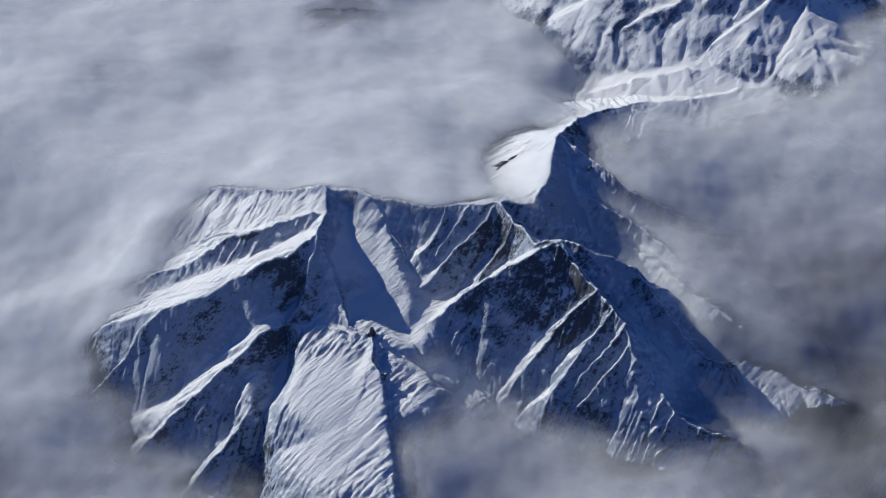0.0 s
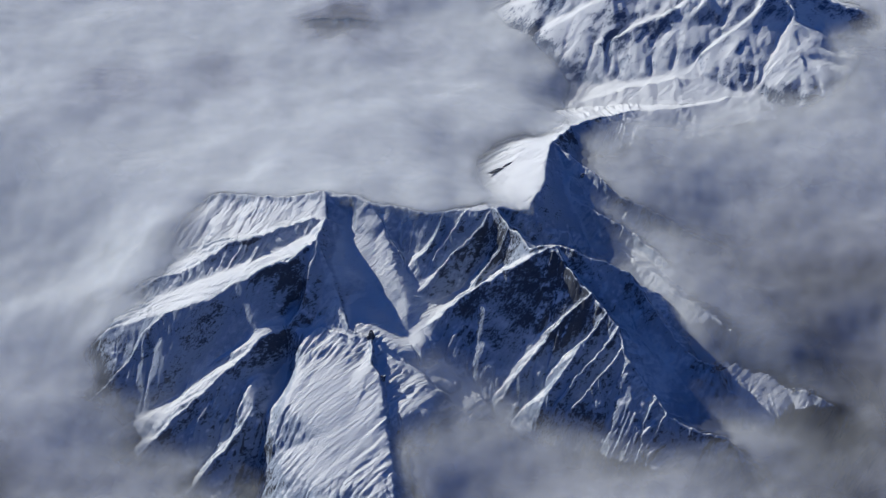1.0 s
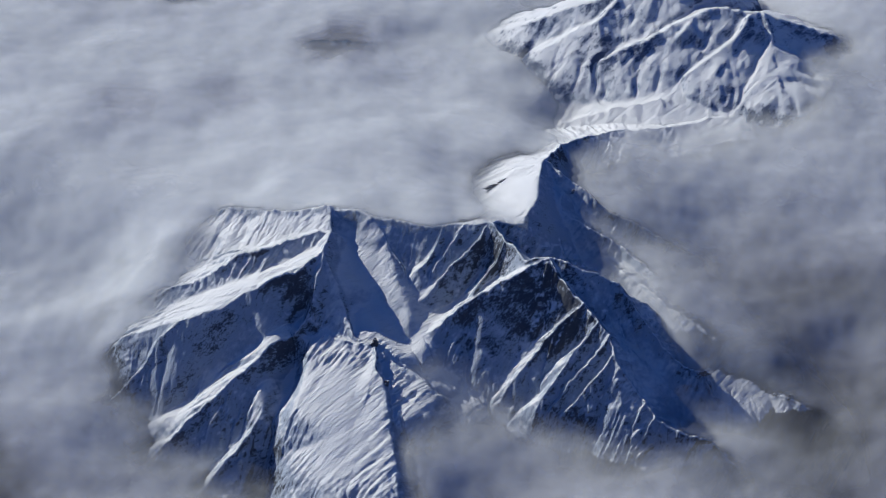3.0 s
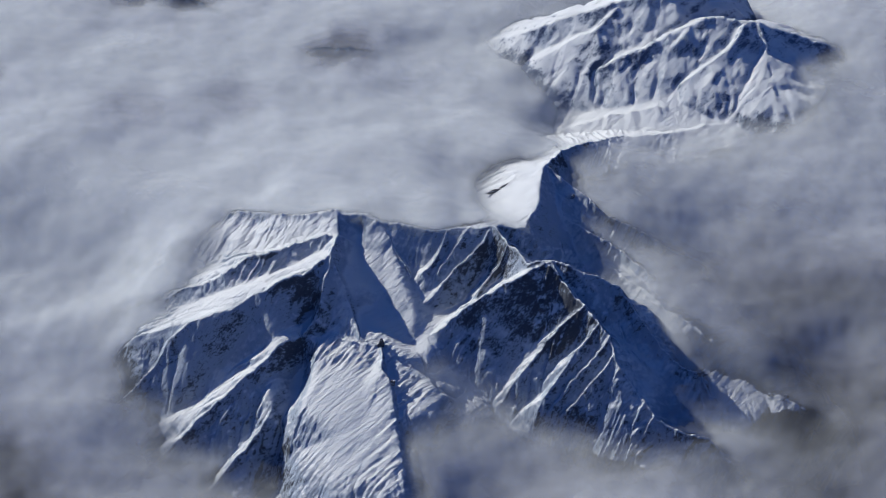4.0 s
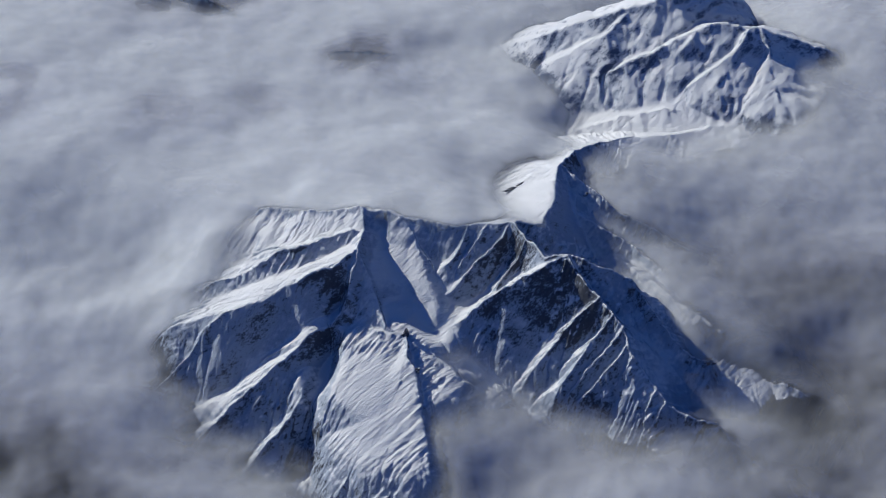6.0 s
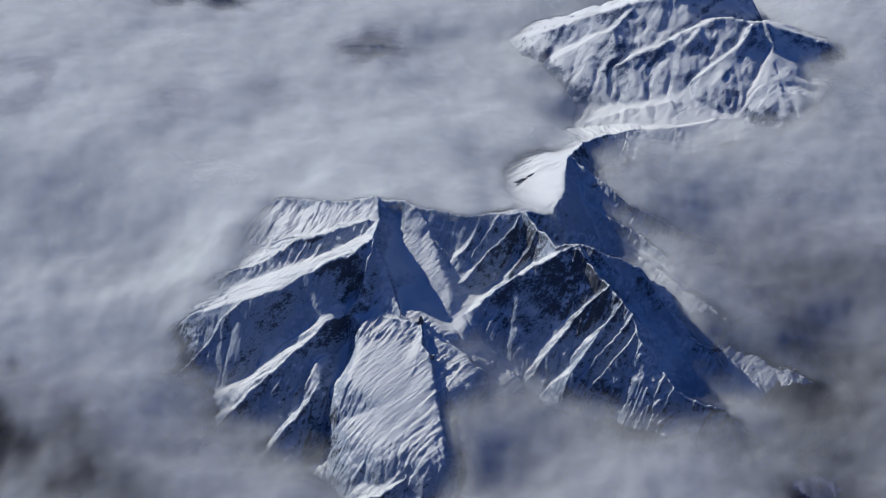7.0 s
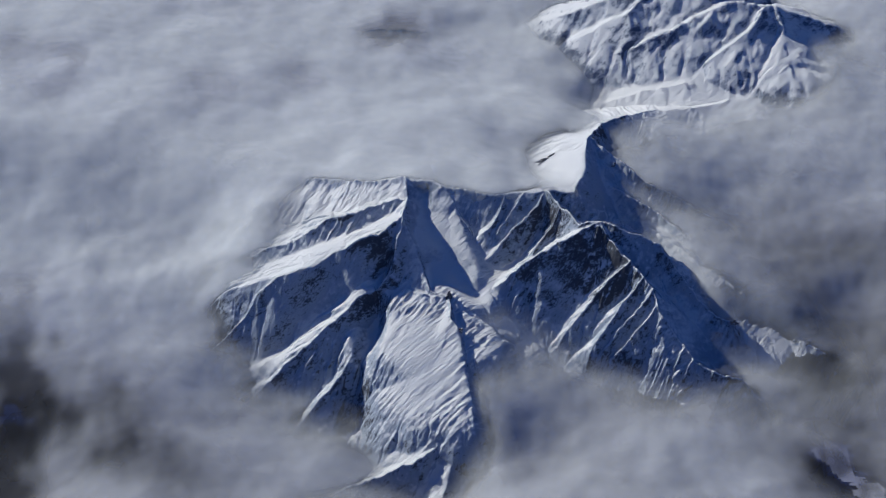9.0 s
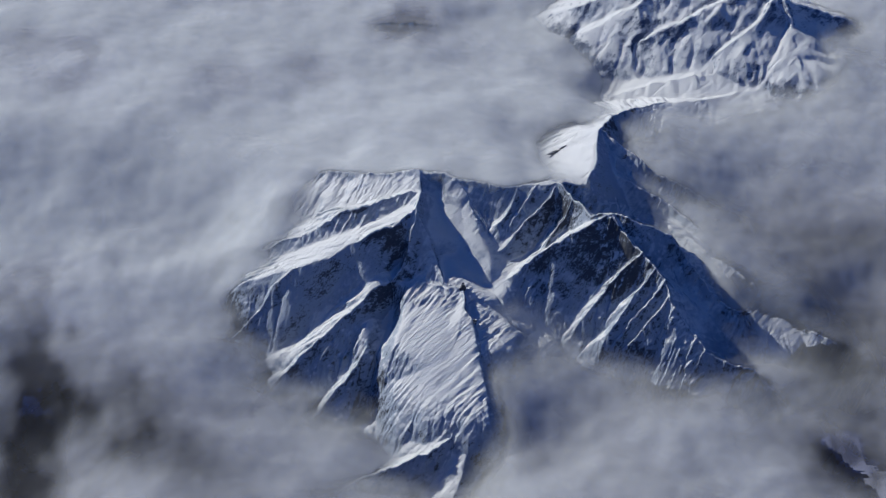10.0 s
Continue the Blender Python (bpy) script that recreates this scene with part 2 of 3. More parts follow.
def bare_rock():
    m, node = material("bare_rock")
    out, place = node("OutputMaterial"), node("TexCoord").outputs["Object"]
    split = node("TexVoronoi", Vector=place, Scale=0.6).outputs["Distance"]
    grain = node("TexNoise", Vector=place, Scale=1.2, Detail=7.0, Roughness=0.7).outputs[0]
    colour = blend(node, grain, (0.03, 0.033, 0.045, 1), (0.13, 0.125, 0.135, 1))
    up = node("SeparateXYZ", i0=node("NewGeometry").outputs["Normal"]).outputs[2]
    dusted = remap(node, math_node(node, "ADD", up, math_node(node, "MULTIPLY", grain, 0.5)), 0.95, 1.1)
    colour = blend(node, dusted, colour, (0.6, 0.65, 0.74, 1))
    bump = node("Bump", Strength=0.8, Distance=0.5, Height=math_node(node, "ADD", split, grain))
    skin = node("BsdfPrincipled", Base_Color=colour, Roughness=0.9, Normal=bump.outputs[0])
    m.node_tree.links.new(skin.outputs[0], out.inputs[0])
    return m


BARE_ROCK = bare_rock()
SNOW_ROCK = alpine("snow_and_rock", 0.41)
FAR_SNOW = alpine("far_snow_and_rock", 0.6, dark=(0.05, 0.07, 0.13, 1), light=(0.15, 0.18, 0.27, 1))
# blue of haze and shade is mixed into the next two rock colours
HAZE_BLUE_ROCK = alpine("haze_blue_rock", 1.22, dark=(0.02, 0.042, 0.1, 1), light=(0.11, 0.16, 0.27, 1))
HAZE_BLUE_VALLEY = alpine("valley_rock_snow_haze", 1.14, dark=(0.022, 0.046, 0.11, 1), light=(0.06, 0.105, 0.2, 1))


# ---------------------------------------------------------------- the ground below the clouds
def axis(lo, hi, step, end):
    """Even steps from lo to hi, then growing ones out to +-end."""
    inner = list(np.arange(lo, hi + step, step))
    grow, s, left, right = 1.35, step, [lo], [inner[-1]]
    while right[-1] < end:
        s *= grow
        left.append(left[-1] - s)
        right.append(right[-1] + s)
    return np.array(left[:0:-1] + inner + right[1:])


def valley(x, y):
    return -105 + 34 * fbm(x, y, 130, 3) + 30 * ribbed(x + 0.4 * y, y, 90, 4)


gx, gy = np.meshgrid(axis(-560, 560, 5, 4600), axis(-480, 420, 5, 4600))
gz = valley(gx, gy)
ground = new("ground", sheet("ground", gx, gy, gz))
ground.data.materials.append(HAZE_BLUE_VALLEY)
tagged(ground, "dark haze-tinted rocky valley floor with thin snow under the clouds", "ground", kind="structure")

# ---------------------------------------------------------------- the main mountain
massif = Terrain(-320, 330, -420, 170, 0.75, lambda x, y: valley(x, y) - 6)
# smooth snow faces, hardly fluted: x, y, radius
FACES = [(-168, -214, 27), (-120, -204, 15), (-55, -152, 28), (-34, -186, 24), (166, -224, 24), (-98, -242, 13), (98, -75, 30), (-60, -185, 16), (-14, -200, 18), (0, -176, 16), (-60, -250, 25), (-58, -288, 23),
         (58, -202, 24), (75, -75, 22), (55, -45, 18), (180, 58, 28), (230, 78, 28), (280, 98, 28)]
massif.calm = 1 - 0.86 * np.clip(sum(np.exp(-((massif.x - a) ** 2 + (massif.y - b) ** 2) / r**2) for a, b, r in FACES), 0, 1)
# main crest
massif.ridge(0.6, 1.15, [(-191, -82, 84), (-155, -97, 104), (-131, -105, 109), (-103, -115, 114), (-78, -117, 120), (-59, -118, 119), (-43, -124, 115), (-22, -127, 112), (-9, -129, 110), (7, -129, 109), (25, -128, 111), (47, -126, 113), (65, -120, 106), (74, -115, 102)])
# west crest
massif.ridge(0.6, 0.5, [(-190, -88, 90), (-155, -97, 105), (-131, -106, 110), (-103, -116, 115), (-78, -117, 120)], flute=2.0, wave=14)
# north ridge
massif.ridge(0.45, 1.4, [(74, -115, 102), (79, -98, 106), (87, -73, 108), (92, -28, 106), (110, 16, 93), (135, 41, 86)])
# snow crest
massif.ridge(0.35, 0.5, [(135, 41, 86), (163, 63, 78), (217, 85, 70), (268, 105, 68), (291, 116, 66), (346, 153, 56)])
# northeast ridge
massif.ridge(1.0, 0.9, [(92, -28, 106), (109, -37, 96), (128, -46, 86), (149, -58, 73), (177, -61, 58), (220, -69, 34), (249, -65, 10)])
# ne rib
massif.ridge(1.0, 1.0, [(104, -51, 92), (108, -69, 84), (122, -79, 76), (155, -88, 62), (180, -109, 48), (195, -127, 38)])
# ne patch rib
massif.ridge(1.2, 0.5, [(94, -59, 97), (97, -85, 83), (106, -103, 70), (115, -112, 62)])
# saddle
massif.ridge(1.0, 1.35, [(47, -126, 113), (59, -144, 108), (74, -165, 103), (90, -164, 105), (101, -165, 104)])
# east ridge
massif.ridge(1.1, 1.15, [(101, -165, 104), (119, -169, 97), (146, -170, 82), (164, -188, 62), (177, -200, 48), (192, -208, 34), (209, -205, 26), (214, -218, 16), (233, -221, 0)])
# south-east ridge
massif.ridge(1.0, 1.3, [(90, -166, 105), (100, -179, 96), (114, -195, 84), (126, -207, 76), (135, -214, 70), (140, -233, 57), (160, -248, 36), (168, -257, 26), (188, -264, 18), (208, -266, 12), (235, -277, -14)])
# dome spur
massif.ridge(1.35, 0.8, [(90, -166, 105), (75, -172, 103), (56, -179, 95), (38, -186, 86), (20, -193, 76), (3, -199, 65), (-11, -202, 55)])
# dome rib
massif.ridge(1.35, 0.8, [(89, -171, 104), (79, -187, 77), (67, -198, 63), (54, -211, 48), (38, -221, 33)])
# front rib
massif.ridge(1.35, 0.8, [(114, -195, 84), (95, -205, 71), (80, -216, 55), (64, -228, 39), (53, -236, 26)])
# flute rib
massif.ridge(1.35, 0.8, [(135, -214, 70), (119, -227, 57), (105, -237, 45), (90, -247, 28)])
# toe rib
massif.ridge(1.35, 0.8, [(159, -250, 36), (151, -259, 25), (138, -268, 10)])
# toe rib b
massif.ridge(1.35, 0.8, [(147, -239, 46), (136, -247, 32), (119, -252, 16)])
# cirque rib a
massif.ridge(1.2, 0.5, [(-43, -124, 115), (-31, -137, 102), (-19, -155, 87), (-9, -174, 70), (-4, -193, 54)])
# cirque rib b
massif.ridge(1.35, 0.8, [(13, -129, 110), (4, -145, 99), (-7, -156, 89)])
# cirque rib c
massif.ridge(1.35, 0.8, [(47, -126, 113), (39, -137, 105), (21, -152, 93), (5, -166, 81), (-13, -179, 68)])
# cirque rib d
massif.ridge(1.35, 0.9, [(59, -144, 108), (52, -155, 95), (39, -166, 84), (30, -180, 72)])
# west spur
massif.ridge(1.4, 0.5, [(-78, -117, 120), (-73, -138, 115), (-78, -165, 112), (-80, -177, 104), (-86, -192, 91), (-98, -203, 82)], wide=1)
massif.ridge(1.4, 0.55, [(-98, -203, 82), (-114, -216, 68), (-135, -233, 53), (-159, -246, 37), (-190, -262, 12), (-212, -271, -8)])
# west shoulder
massif.ridge(1.55, 0.4, [(-78, -165, 112), (-99, -178, 105), (-123, -188, 98), (-149, -195, 89), (-169, -203, 82)])
# west toe
massif.ridge(1.6, 1.1, [(-169, -203, 82), (-186, -205, 77), (-201, -209, 63), (-213, -217, 44), (-232, -226, 26), (-254, -232, 8), (-280, -236, -14)])
# upper rib
massif.ridge(0.9, 0.45, [(-73, -138, 115), (-101, -144, 110), (-123, -151, 105), (-140, -151, 102), (-155, -157, 94), (-171, -163, 86), (-198, -164, 76), (-215, -165, 66)])
# mid spur
massif.ridge(1.3, 0.9, [(-114, -211, 62), (-117, -229, 48), (-119, -245, 36), (-129, -268, 24), (-152, -286, 3), (-166, -294, -10)])
# mid spur b
massif.ridge(1.3, 0.9, [(-116, -216, 60), (-125, -232, 45), (-133, -245, 33), (-144, -256, 20)])
# spur wall
massif.ridge(1.6, 0.9, [(-78, -165, 112), (-68, -181, 93), (-60, -200, 75), (-54, -210, 67), (-40, -215, 64)])
# nose ridge
massif.ridge(1.6, 0.55, [(-40, -215, 64), (-38, -239, 59), (-32, -247, 56), (-34, -256, 48), (-35, -278, 27), (-34, -299, 12), (-31, -314, 5), (-21, -321, -8)], flute=1.9, wide=72)
# nose shelf
massif.ridge(0.9, 0.45, [(-62, -300, -1), (-64, -280, 15), (-64, -262, 30), (-62, -245, 43), (-60, -228, 53)], flute=1.6)
# front ridge
massif.ridge(1.3, 0.6, [(-29, -313, 5), (-50, -333, 0), (-71, -345, -6), (-96, -355, -12), (-142, -373, -20), (-169, -382, -26)])
# e rib 1
massif.ridge(1.5, 0.9, [(126, -207, 76), (108, -223, 60), (84, -242, 36)])
# e rib 4
massif.ridge(1.5, 0.9, [(138, -225, 62), (120, -240, 46), (103, -251, 30)])
# e rib 5
massif.ridge(1.5, 0.9, [(141, -236, 54), (129, -244, 38), (116, -249, 28)])
# e rib 6
massif.ridge(1.5, 0.9, [(155, -245, 39), (147, -255, 27), (129, -267, 6)])
# e rib 7
massif.ridge(1.5, 0.9, [(166, -256, 30), (159, -264, 20), (148, -273, 6)])
# cirque rib f
massif.ridge(1.4, 0.9, [(28, -128, 111), (17, -142, 100), (5, -155, 88)])
# w rib 4
massif.ridge(1.5, 1.0, [(-138, -229, 47), (-146, -242, 36), (-159, -256, 24)])
# w rib 5
massif.ridge(1.5, 1.0, [(-125, -221, 56), (-131, -238, 39), (-144, -257, 18)])
# w rib 6
massif.ridge(1.5, 1.0, [(-86, -188, 89), (-91, -196, 73), (-98, -206, 58), (-110, -224, 44)])
# nose brow
massif.ridge(0.45, 1.2, [(-40, -215, 64), (-59, -214, 66), (-78, -209, 66)])
# west gully
massif.ridge(0.5, 0.5, [(-98, -193, 54), (-103, -216, 38), (-109, -241, 18), (-118, -269, -4)])
# cirque bowl
massif.ridge(0.38, 0.36, [(-51, -134, 103), (-42, -163, 82), (-25, -185, 60), (-6, -199, 46), (21, -215, 20)])
# east slope
massif.ridge(0.35, 0.45, [(140, -103, 58), (171, -130, 48), (200, -155, 40), (222, -172, 30), (246, -188, 14), (258, -200, -12)], flute=2.4)
massif.ridge(0.6, 0.6, [(255, -208, 4), (270, -214, 11), (288, -220, 4)], flute=2.4)
# gullies
massif.carve([(-93, -187), (-101, -212), (-104, -236), (-113, -264), (-124, -290)], 16, 9)
massif.carve([(-66, -132), (-52, -159), (-36, -182), (-16, -206)], 9, 11)
massif.carve([(-139, -198), (-161, -217), (-187, -239)], 8, 8)
massif.finish()
# rock bands: x, y, radius
BANDS = [(58, -194, 30), (100, -200, 18), (70, -188, 22), (22, -158, 24), (52, -150, 16), (-118, -250, 12), (-62, -196, 12), (40, -200, 18), (150, -185, 16), (-150, -148, 14), (200, -210, 12), (95, -178, 18)]
stony = sum(np.exp(-((massif.x - a) ** 2 + (massif.y - b) ** 2) / r**2) for a, b, r in BANDS)
mountain = new("mountain", sheet("mountain", massif.x, massif.y, massif.h, massif.h > valley(massif.x, massif.y) - 5, np.clip(stony, 0, 1.2), "stony"))
mountain.data.materials.append(SNOW_ROCK)
tagged(mountain, "steep snow-covered rocky mountain with sharp fluted ridges above clouds", "mountain")

# bare teeth and blocks of rock that stand out of the snow
def outcrop(x, y, long, wide, tall, turn, seed):
    """A jagged block: a lump with split faces, tapering to a broken top."""
    rng = random.Random(seed)
    bm = bmesh.new()
    bmesh.ops.create_icosphere(bm, subdivisions=3, radius=1)
    off = Vector((rng.uniform(-50, 50), rng.uniform(-50, 50), rng.uniform(-50, 50)))
    for v in bm.verts:
        p = v.co.copy()
        crack = noise.cell(p * 2.2 + off) * 0.35 + noise.noise(p * 1.6 + off) * 0.5
        v.co = Vector((p.x * (1 - 0.3 * max(0, p.z)), p.y * (1 - 0.3 * max(0, p.z)), p.z)) * (1 + crack)
        v.co = Vector((v.co.x * long, v.co.y * wide, v.co.z * tall))
    me = bpy.data.meshes.new("rock_outcrop")
    bm.to_mesh(me)
    bm.free()
    ob = new("rock_outcrop", me)
    me.materials.append(BARE_ROCK)
    ground_z = float(massif.at(np.array([float(x)]), np.array([float(y)]))[0])
    ob.matrix_world = pose(x, y, ground_z + 0.15 * tall, 0, 0, turn)
    ob.parent = mountain
    tagged(ob, "dark bare rock block")
    return ob


OUTCROPS = [
    (149, -57, 3.5, 1.6, 2.2, 20), (209, -205, 3.5, 1.8, 2.6, 10), (204, -207, 2.5, 1.4, 1.8, 60), (213, -210, 2.5, 1.4, 1.8, 120), (52, -43, 9, 0.9, 1.4, 24),
    (59, -38, 5, 0.8, 1.2, 30), (-30, -247, 2.5, 2, 3, 80), (-39, -216, 2.5, 2, 4, 15), (284, 110, 9, 3.5, 4.5, 20), (291, 113, 6, 3, 3.5, 40), (116, -46, 3, 1.4, 1.6, 45),
    (41, -292, 3.5, 2, 2.4, 30), (47, -287, 2.5, 1.5, 1.8, 65), (84, -271, 3, 1.8, 2.2, 15), (265, -210, 5, 2.5, 3.5, 10), (274, -214, 4, 2, 2.6, 40), (243, -175, 3, 1.5, 2, 25),
]
for n, (x, y, long, wide, tall, turn) in enumerate(OUTCROPS):
    outcrop(x, y, long, wide, tall, turn, n)

# ---------------------------------------------------------------- the mountain behind
back = Terrain(-40, 520, 60, 380, 1.6, lambda x, y: valley(x, y) - 6)
# far crest
back.ridge(0.85, 0.45, [(373, 205, 96), (336, 195, 112), (301, 192, 126), (258, 190, 132), (219, 179, 120), (176, 165, 104), (138, 159, 90), (96, 160, 74)], flute=1.9, wave=19, lean=4)
# far back crest
back.ridge(0.85, 0.45, [(252, 250, 150), (222, 226, 148), (200, 217, 142), (162, 215, 132), (119, 216, 118), (92, 213, 106), (75, 213, 92), (42, 219, 76)], flute=1.9, wave=19, lean=4)
# far rib
back.ridge(0.8, 0.45, [(289, 185, 128), (277, 168, 116), (255, 150, 98), (231, 137, 78), (207, 131, 66)], flute=1.9, wave=19, lean=4)
# far rib b
back.ridge(0.8, 0.45, [(235, 179, 124), (213, 162, 104), (186, 150, 86), (167, 131, 66), (148, 120, 48)], flute=1.9, wave=19, lean=4)
# far rib c
back.ridge(0.8, 0.45, [(176, 165, 104), (149, 154, 84), (132, 135, 64), (121, 118, 46)], flute=1.9, wave=19, lean=4)
# far east slope
back.ridge(0.5, 0.5, [(304, 191, 126), (307, 165, 108), (322, 145, 86), (334, 124, 70)], flute=1.9, wave=19, lean=4)
# far foot
back.ridge(0.5, 0.6, [(163, 111, 56), (121, 115, 54), (89, 122, 56), (65, 139, 58)], flute=1.9, wave=19, lean=4)
# far foot rib
back.ridge(0.8, 0.45, [(159, 146, 82), (116, 138, 68), (89, 129, 58), (70, 121, 44)], flute=1.9, wave=19, lean=4)
# far rib d
back.ridge(0.8, 0.45, [(184, 219, 138), (150, 192, 118), (118, 184, 98), (96, 175, 78)], flute=1.9, wave=19, lean=4)
# apron
back.ridge(0.3, 0.35, [(120, 106, 62), (160, 112, 70), (205, 120, 76), (250, 126, 76), (290, 132, 66)], flute=1.0, wave=13, lean=4)
back.finish(grain=1.2, drops=9000, rounds=1)
far_mountain = new("far_mountain", sheet("far_mountain", back.x, back.y, back.h, back.h > valley(back.x, back.y) - 5, np.clip((150 - back.x) / 90 + 0.6 * fbm(back.x, back.y, 60, 3), 0, 0.6), "stony"))
far_mountain.data.materials.append(FAR_SNOW)
tagged(far_mountain, "broad snow-covered mountain with rounded ribs rising behind the clouds", "mountain")

# crests that only just break the clouds
crests = Terrain(-470, 30, 140, 400, 2.5, lambda x, y: valley(x, y) - 6)
crests.ridge(0.7, 1.6, [(-370, 325, 92), (-300, 305, 106), (-254, 292, 105), (-215, 278, 95), (-180, 265, 80)])
crests.ridge(0.7, 1.6, [(-150, 205, 76), (-115, 200, 95), (-79, 196, 97), (-50, 200, 90), (-20, 206, 76)])
crests.ridge(0.5, 0.9, [(-470, 200, 84), (-440, 172, 90), (-400, 152, 84), (-370, 145, 70)])
crests.finish(drops=6000, rounds=3)
low_ridge = new("low_ridge", sheet("low_ridge", crests.x, crests.y, crests.h, crests.h > valley(crests.x, crests.y) - 5))
low_ridge.data.materials.append(HAZE_BLUE_ROCK)
tagged(low_ridge, "rocky crest tinted shade-blue, just breaking through the clouds", "mountain")

# spurs of the valley sides, seen through openings in the clouds
def valley_spur(lines, x0, x1, y0, y1):
    land = Terrain(x0, x1, y0, y1, 1.8, lambda x, y: valley(x, y) - 6)
    for line in lines:
        land.ridge(0.9, 0.8, line)
    land.finish(drops=8000, rounds=3)
    ob = new("valley_spur", sheet("valley_spur", land.x, land.y, land.h, land.h > valley(land.x, land.y) - 5))
    ob.data.materials.append(HAZE_BLUE_ROCK)
    tagged(ob, "dark forested rock spur tinted with haze, dusted with snow, seen through a cloud gap", "mountain")
    return land


west_spur = valley_spur([[(-520, -120, -10), (-450, -170, -8), (-400, -205, -14), (-366, -240, -22), (-335, -300, -40)],
                         [(-400, -205, -14), (-385, -260, -26), (-375, -310, -38), (-368, -350, -52)], [(-450, -170, -8), (-440, -230, -24), (-425, -290, -40), (-415, -340, -56)]],
                        -560, -290, -390, -80)
east_spur = valley_spur([[(268, -288, -24), (278, -305, -30), (300, -345, -40), (330, -400, -58)], [(278, -305, -30), (262, -345, -52)], [(300, -345, -40), (285, -390, -58)]],
                        210, 420, -450, -250)

# ---------------------------------------------------------------- clouds
# levels of the cloud tops, behind and before the main crest: x, y, z
NORTH = [(-400, 180, 106), (-40, -20, 102), (-160, -62, 99), (-60, -98, 116), (0, -110, 109), (30, -108, 104), (62, -62, 86), (-112, -90, 108), (40, 35, 92),
         (-100, 210, 97), (-250, 290, 100), (40, 300, 100), (20, 140, 84), (-300, 60, 104), (-250, -20, 97), (66, -20, 85), (88, 138, 78), (58, 168, 84), (130, 112, 50), (200, 130, 58)]
SOUTH = [
    (-186, -104, 105), (-208, -155, 90), (-222, -198, 60), (-250, -232, 27), (-280, -150, 50), (-350, -110, 54), (-300, -262, 20), (-205, -240, 14), (-215, -275, -2),
    (-170, -290, -6), (-120, -300, -14), (-70, -320, -32), (-55, -352, -42), (-70, -270, -8), (-110, -260, 2), (30, -272, 20), (72, -300, 6),
    (-6, -208, 57), (-8, -236, 58), (-10, -262, 46), (-8, -290, 30), (38, -232, 34), (90, -254, 20), (135, -276, 4), (215, -285, 4), (240, -225, -4), (290, -250, -8), (172, -108, 57), (200, -145, 53), (225, -165, 50), (250, -187, 43), (280, -220, 22), (312, -235, 12), (265, -130, 34),
]
SOUTH += [
    (238, -75, 40), (165, -25, 76), (140, -32, 82), (142, 14, 87), (182, 45, 84), (300, 60, 66), (346, 140, 88), (325, 168, 96), (200, 60, 70), (262, 86, 66), (180, 100, 54), (235, 118, 58), (285, 128, 66), (160, 42, 82), (75, 128, 80), (420, 250, 106),
    (310, -195, 4), (330, -60, 44), (300, -320, -10), (250, -320, -6), (40, -340, -14), (-400, -360, -20), (130, 80, 60),
]


def level(x, y, points, round_off):
    w = [1 / (((x - a) / 60) ** 2 + ((y - b) / 60) ** 2 + round_off) ** 1.6 for a, b, _ in points]
    return sum(k * c for k, (_, _, c) in zip(w, points)) / sum(w)


def cloud_top(x, y):
    """The deck is higher north of the main crest than south of it; the crest holds it back like a dam."""
    crest = np.interp(x, [-300, -191, -155, -103, -78, -43, -9, 25, 47, 74], [-60, -82, -97, -115, -117, -124, -129, -128, -126, -115])
    ridge = np.interp(y, [-120, -98, -73, -28, 16, 41, 80], [76, 79, 87, 92, 110, 135, 190])
    behind = np.minimum(y - crest + 6, ridge - x + 3)
    width = 4 + 70 * np.clip((-185 - x) / 120, 0, 1) + 70 * np.clip((y - 30) / 80, 0, 1)
    b = np.clip(0.5 + 0.5 * behind / width, 0, 1)
    b = b * b * (3 - 2 * b)
    z = b * level(x, y, NORTH, 0.08) + (1 - b) * level(x, y, SOUTH, 0.35)
    return b, z + 6 * fbm(x * 0.8, y * 1.2, 110, 3) + 1.6 * fbm(x * 0.8 + 90, y * 1.1, 34, 4, 0.55)


# openings in the deck: x, y, radius, strength
GAPS = [
    (-375, -275, 75, 0.95), (-430, -195, 60, 0.8), (-385, -335, 80, 0.95), (-325, -330, 60, 0.85), (290, -355, 62, 1.0), (-450, 100, 75, 0.75),
    (-262, 70, 48, 0.7), (-195, 84, 44, 0.65), (318, -87, 50, 0.35), (360, -130, 60, 0.3), (310, -182, 34, 0.5), (-240, 288, 56, 0.95), (-300, 305, 50, 0.85), (-80, 192, 52, 0.9),
]


def opening(x, y):
    out, torn = 0 * x, 1.3 * fbm(x * 0.8, y, 60, 4, 0.55)
    for a, b, r, s in GAPS:
        d2 = ((x - a) ** 2 + (y - b) ** 2) / r**2 + torn
        out = np.maximum(out, np.minimum(1, s * np.exp(-np.clip(d2, 0, 9))))
    return out


cx, cy = np.meshgrid(axis(-560, 560, 3.0, 4500), axis(-470, 400, 3.0, 4500))
north, ctop = cloud_top(cx, cy)
under = np.maximum(np.maximum(massif.at(cx, cy), back.at(cx, cy)), np.maximum(crests.at(cx, cy), valley(cx, cy)))
under = np.maximum(under, np.maximum(west_spur.at(cx, cy), east_spur.at(cx, cy)))
open_sky = opening(cx, cy)
# the deck is thick behind the mountain and thins out to the front and the east
lee = 0.85 * np.clip((cx - 120) / 160, 0, 1) * np.clip((20 - cy) / 110, 0, 1)
front = (0.5 + 0.22 * np.clip((-130 - cx) / 80, 0, 1) + 0.12 * np.clip((cx - 20) / 100, 0, 1)) * np.clip((-225 - cy) / 70, 0, 1)
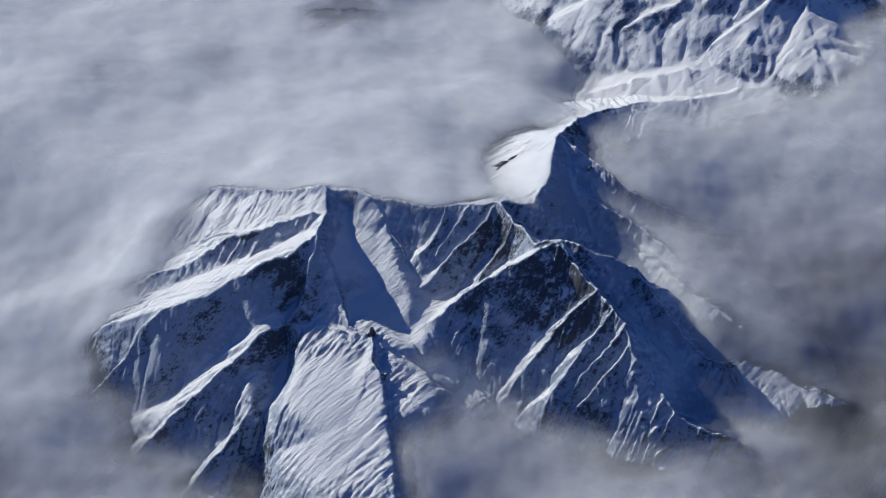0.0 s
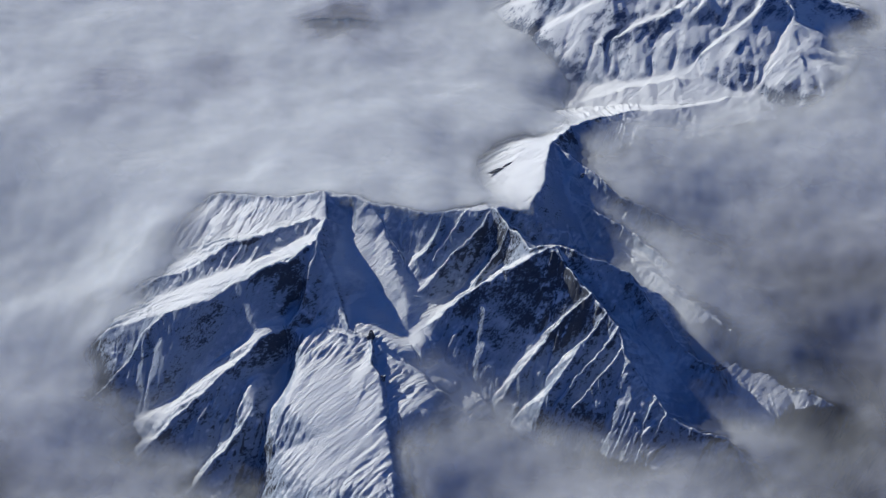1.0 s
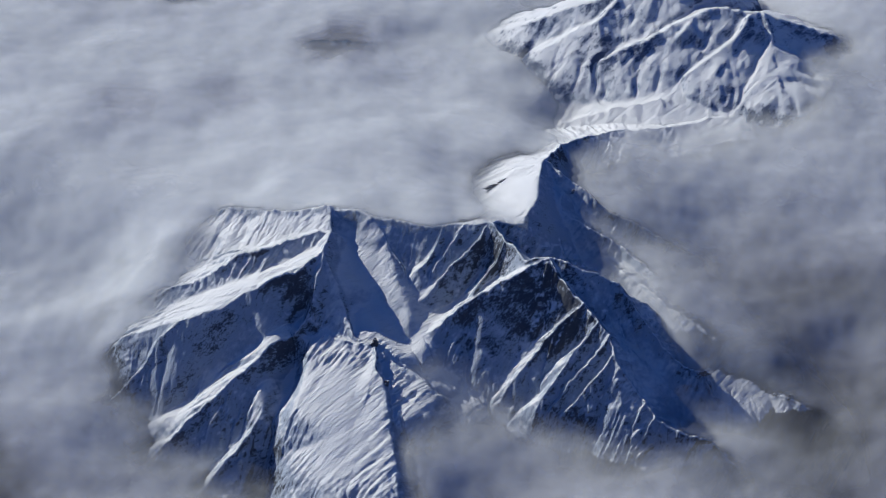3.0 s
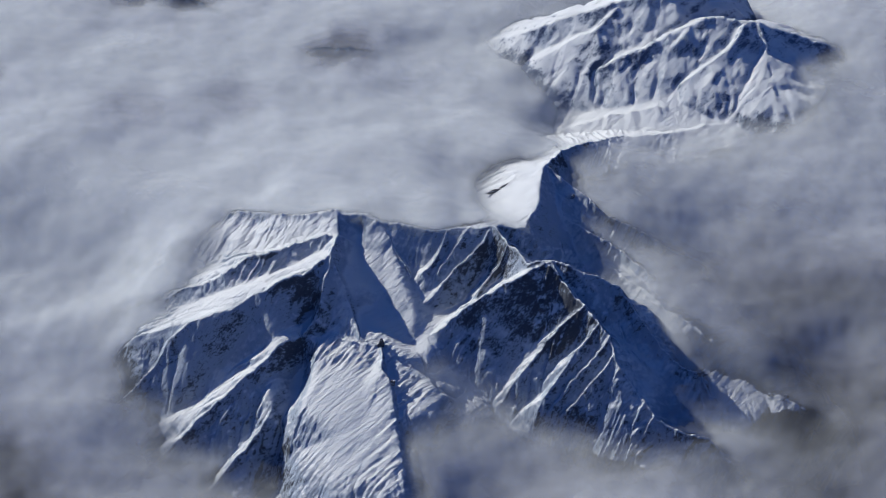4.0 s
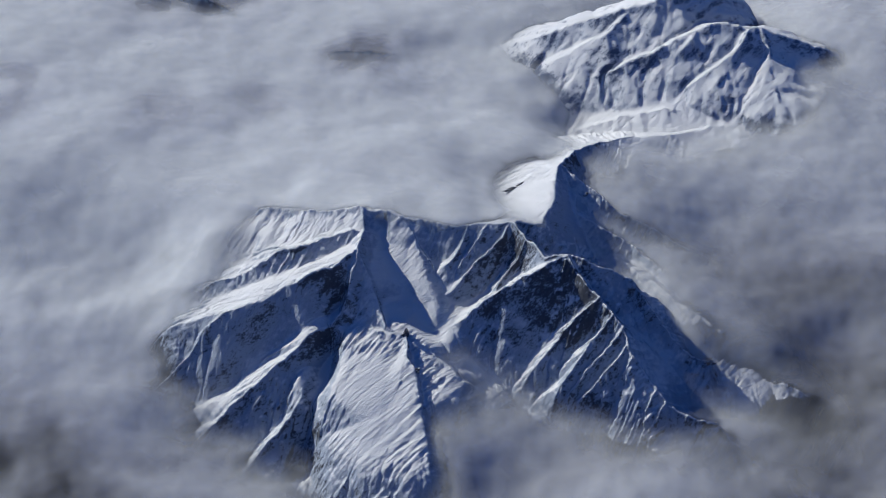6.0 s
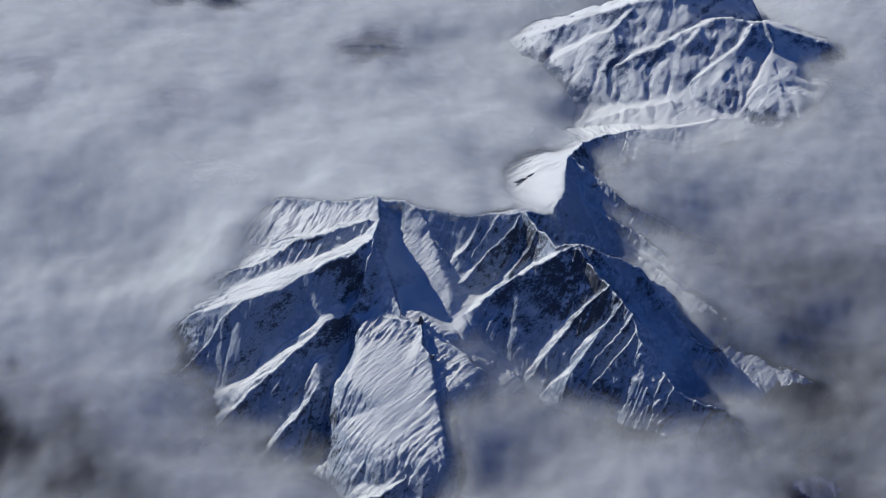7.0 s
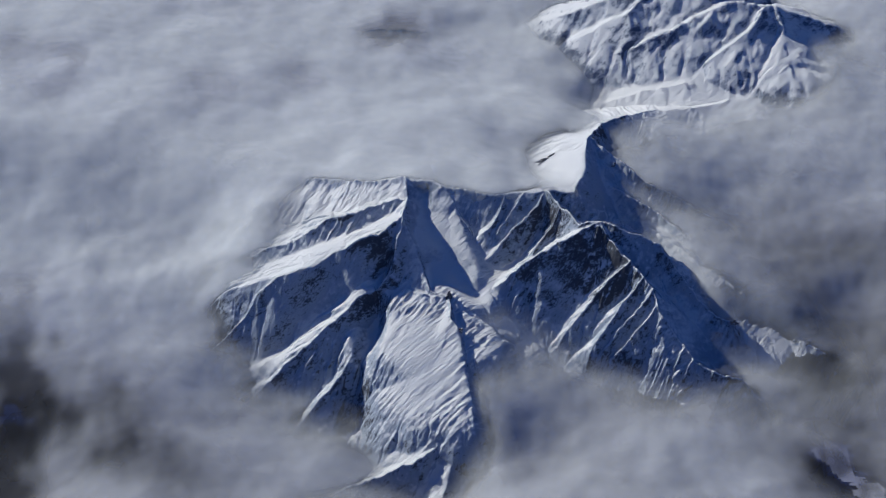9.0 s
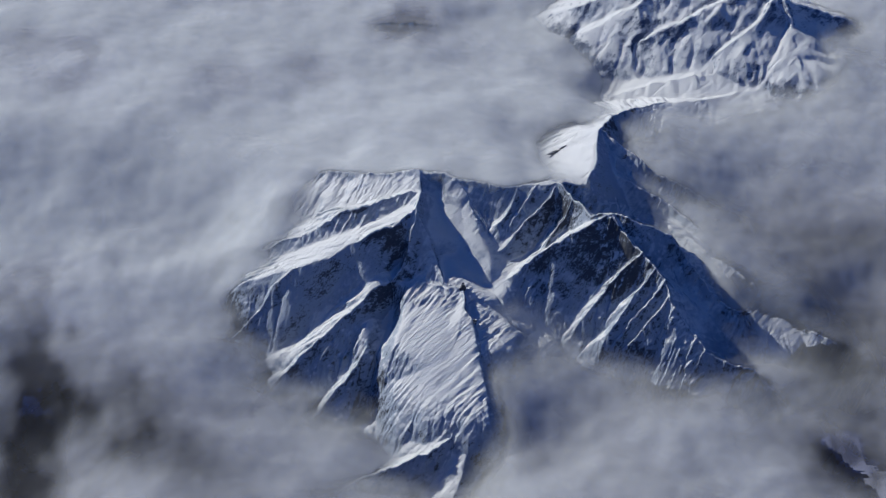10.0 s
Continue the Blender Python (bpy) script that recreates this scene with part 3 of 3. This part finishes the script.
thin = 1 - 0.88 * np.clip(np.maximum(lee, front) + 0.35 * fbm(0.6 * cx, cy, 80, 4), 0, 1)
# no cloud clings to the drop behind the crest, where the deck ends sharply; elsewhere it thins out over the slopes
rise, run_x = np.gradient(ctop, cy[:, 0], cx[0])
gentle = np.clip((1.4 - np.hypot(rise, run_x)) / 0.6, 0, 1)
gentle = np.where((cx > -175) & (cx < 105) & (cy > -140) & (cy < 60) & (north < 0.85), gentle, 1)
tilt_y, tilt_x = np.gradient(smoothed(under, 2.0), cy[:, 0], cx[0])
reach = 1.5 + 22 * (1 - north) * np.clip(1.6 * tilt_y - 0.3 * np.abs(tilt_x) + 0.1, 0, 1) + 24 * np.exp(-((cx - 52) / 34) ** 2 - ((cy + 45) / 60) ** 2) + 4 * np.exp(-((cx - 70) / 50) ** 2 - ((cy - 160) / 60) ** 2)
dense = 1 + 1.2 * np.maximum(north, np.clip((-150 - cx) / 60, 0, 1) * np.clip((cy + 220) / 60, 0, 1))
# depth below the top, thickness, and the metres of cloud that dim the view to a third
# bright tops; blue shade and haze painted into the lower layers
SHADED_TONES = [(0.76, 0.785, 0.79, 1), (0.755, 0.775, 0.79, 1), (0.74, 0.76, 0.79, 1), (0.70, 0.72, 0.79, 1), (0.645, 0.665, 0.79, 1), (0.5, 0.53, 0.75, 1)]
SLABS = [(-9.0, 5.0, 30.0), (-4.5, 5.0, 17.0), (0.0, 5.0, 10.0), (5.0, 7.0, 9.0), (11.0, 9.0, 9.0), (19.0, 60.0, 14.0)]
for k, (down, thick, free) in enumerate(SLABS):
    z = ctop - down + 3.2 * fbm(0.7 * cx + 50 * k, cy - 80 * k, 52, 3, 0.5) + 1.5 * (1 - north) * fbm(cx + 31 * k, cy, 17, 2)
    over = np.clip((z - under) / (reach + 0.4 * thick), 0, 1) ** 1.4
    density = thick / free * over * (dense if k > 1 else 1) * gentle * (1 - (0.97 if k < 5 else 0.72) * open_sky) * thin
    cloud = new("cloud_layer", sheet("cloud_layer", cx, cy, z, density > 0.004, density))
    cloud.data.materials.append(vapour("cloud_vapour", k + 1, SHADED_TONES[k]))
    tagged(cloud, "soft grey-white cloud bank lying round the mountain slopes", "cloud", kind="stuff")
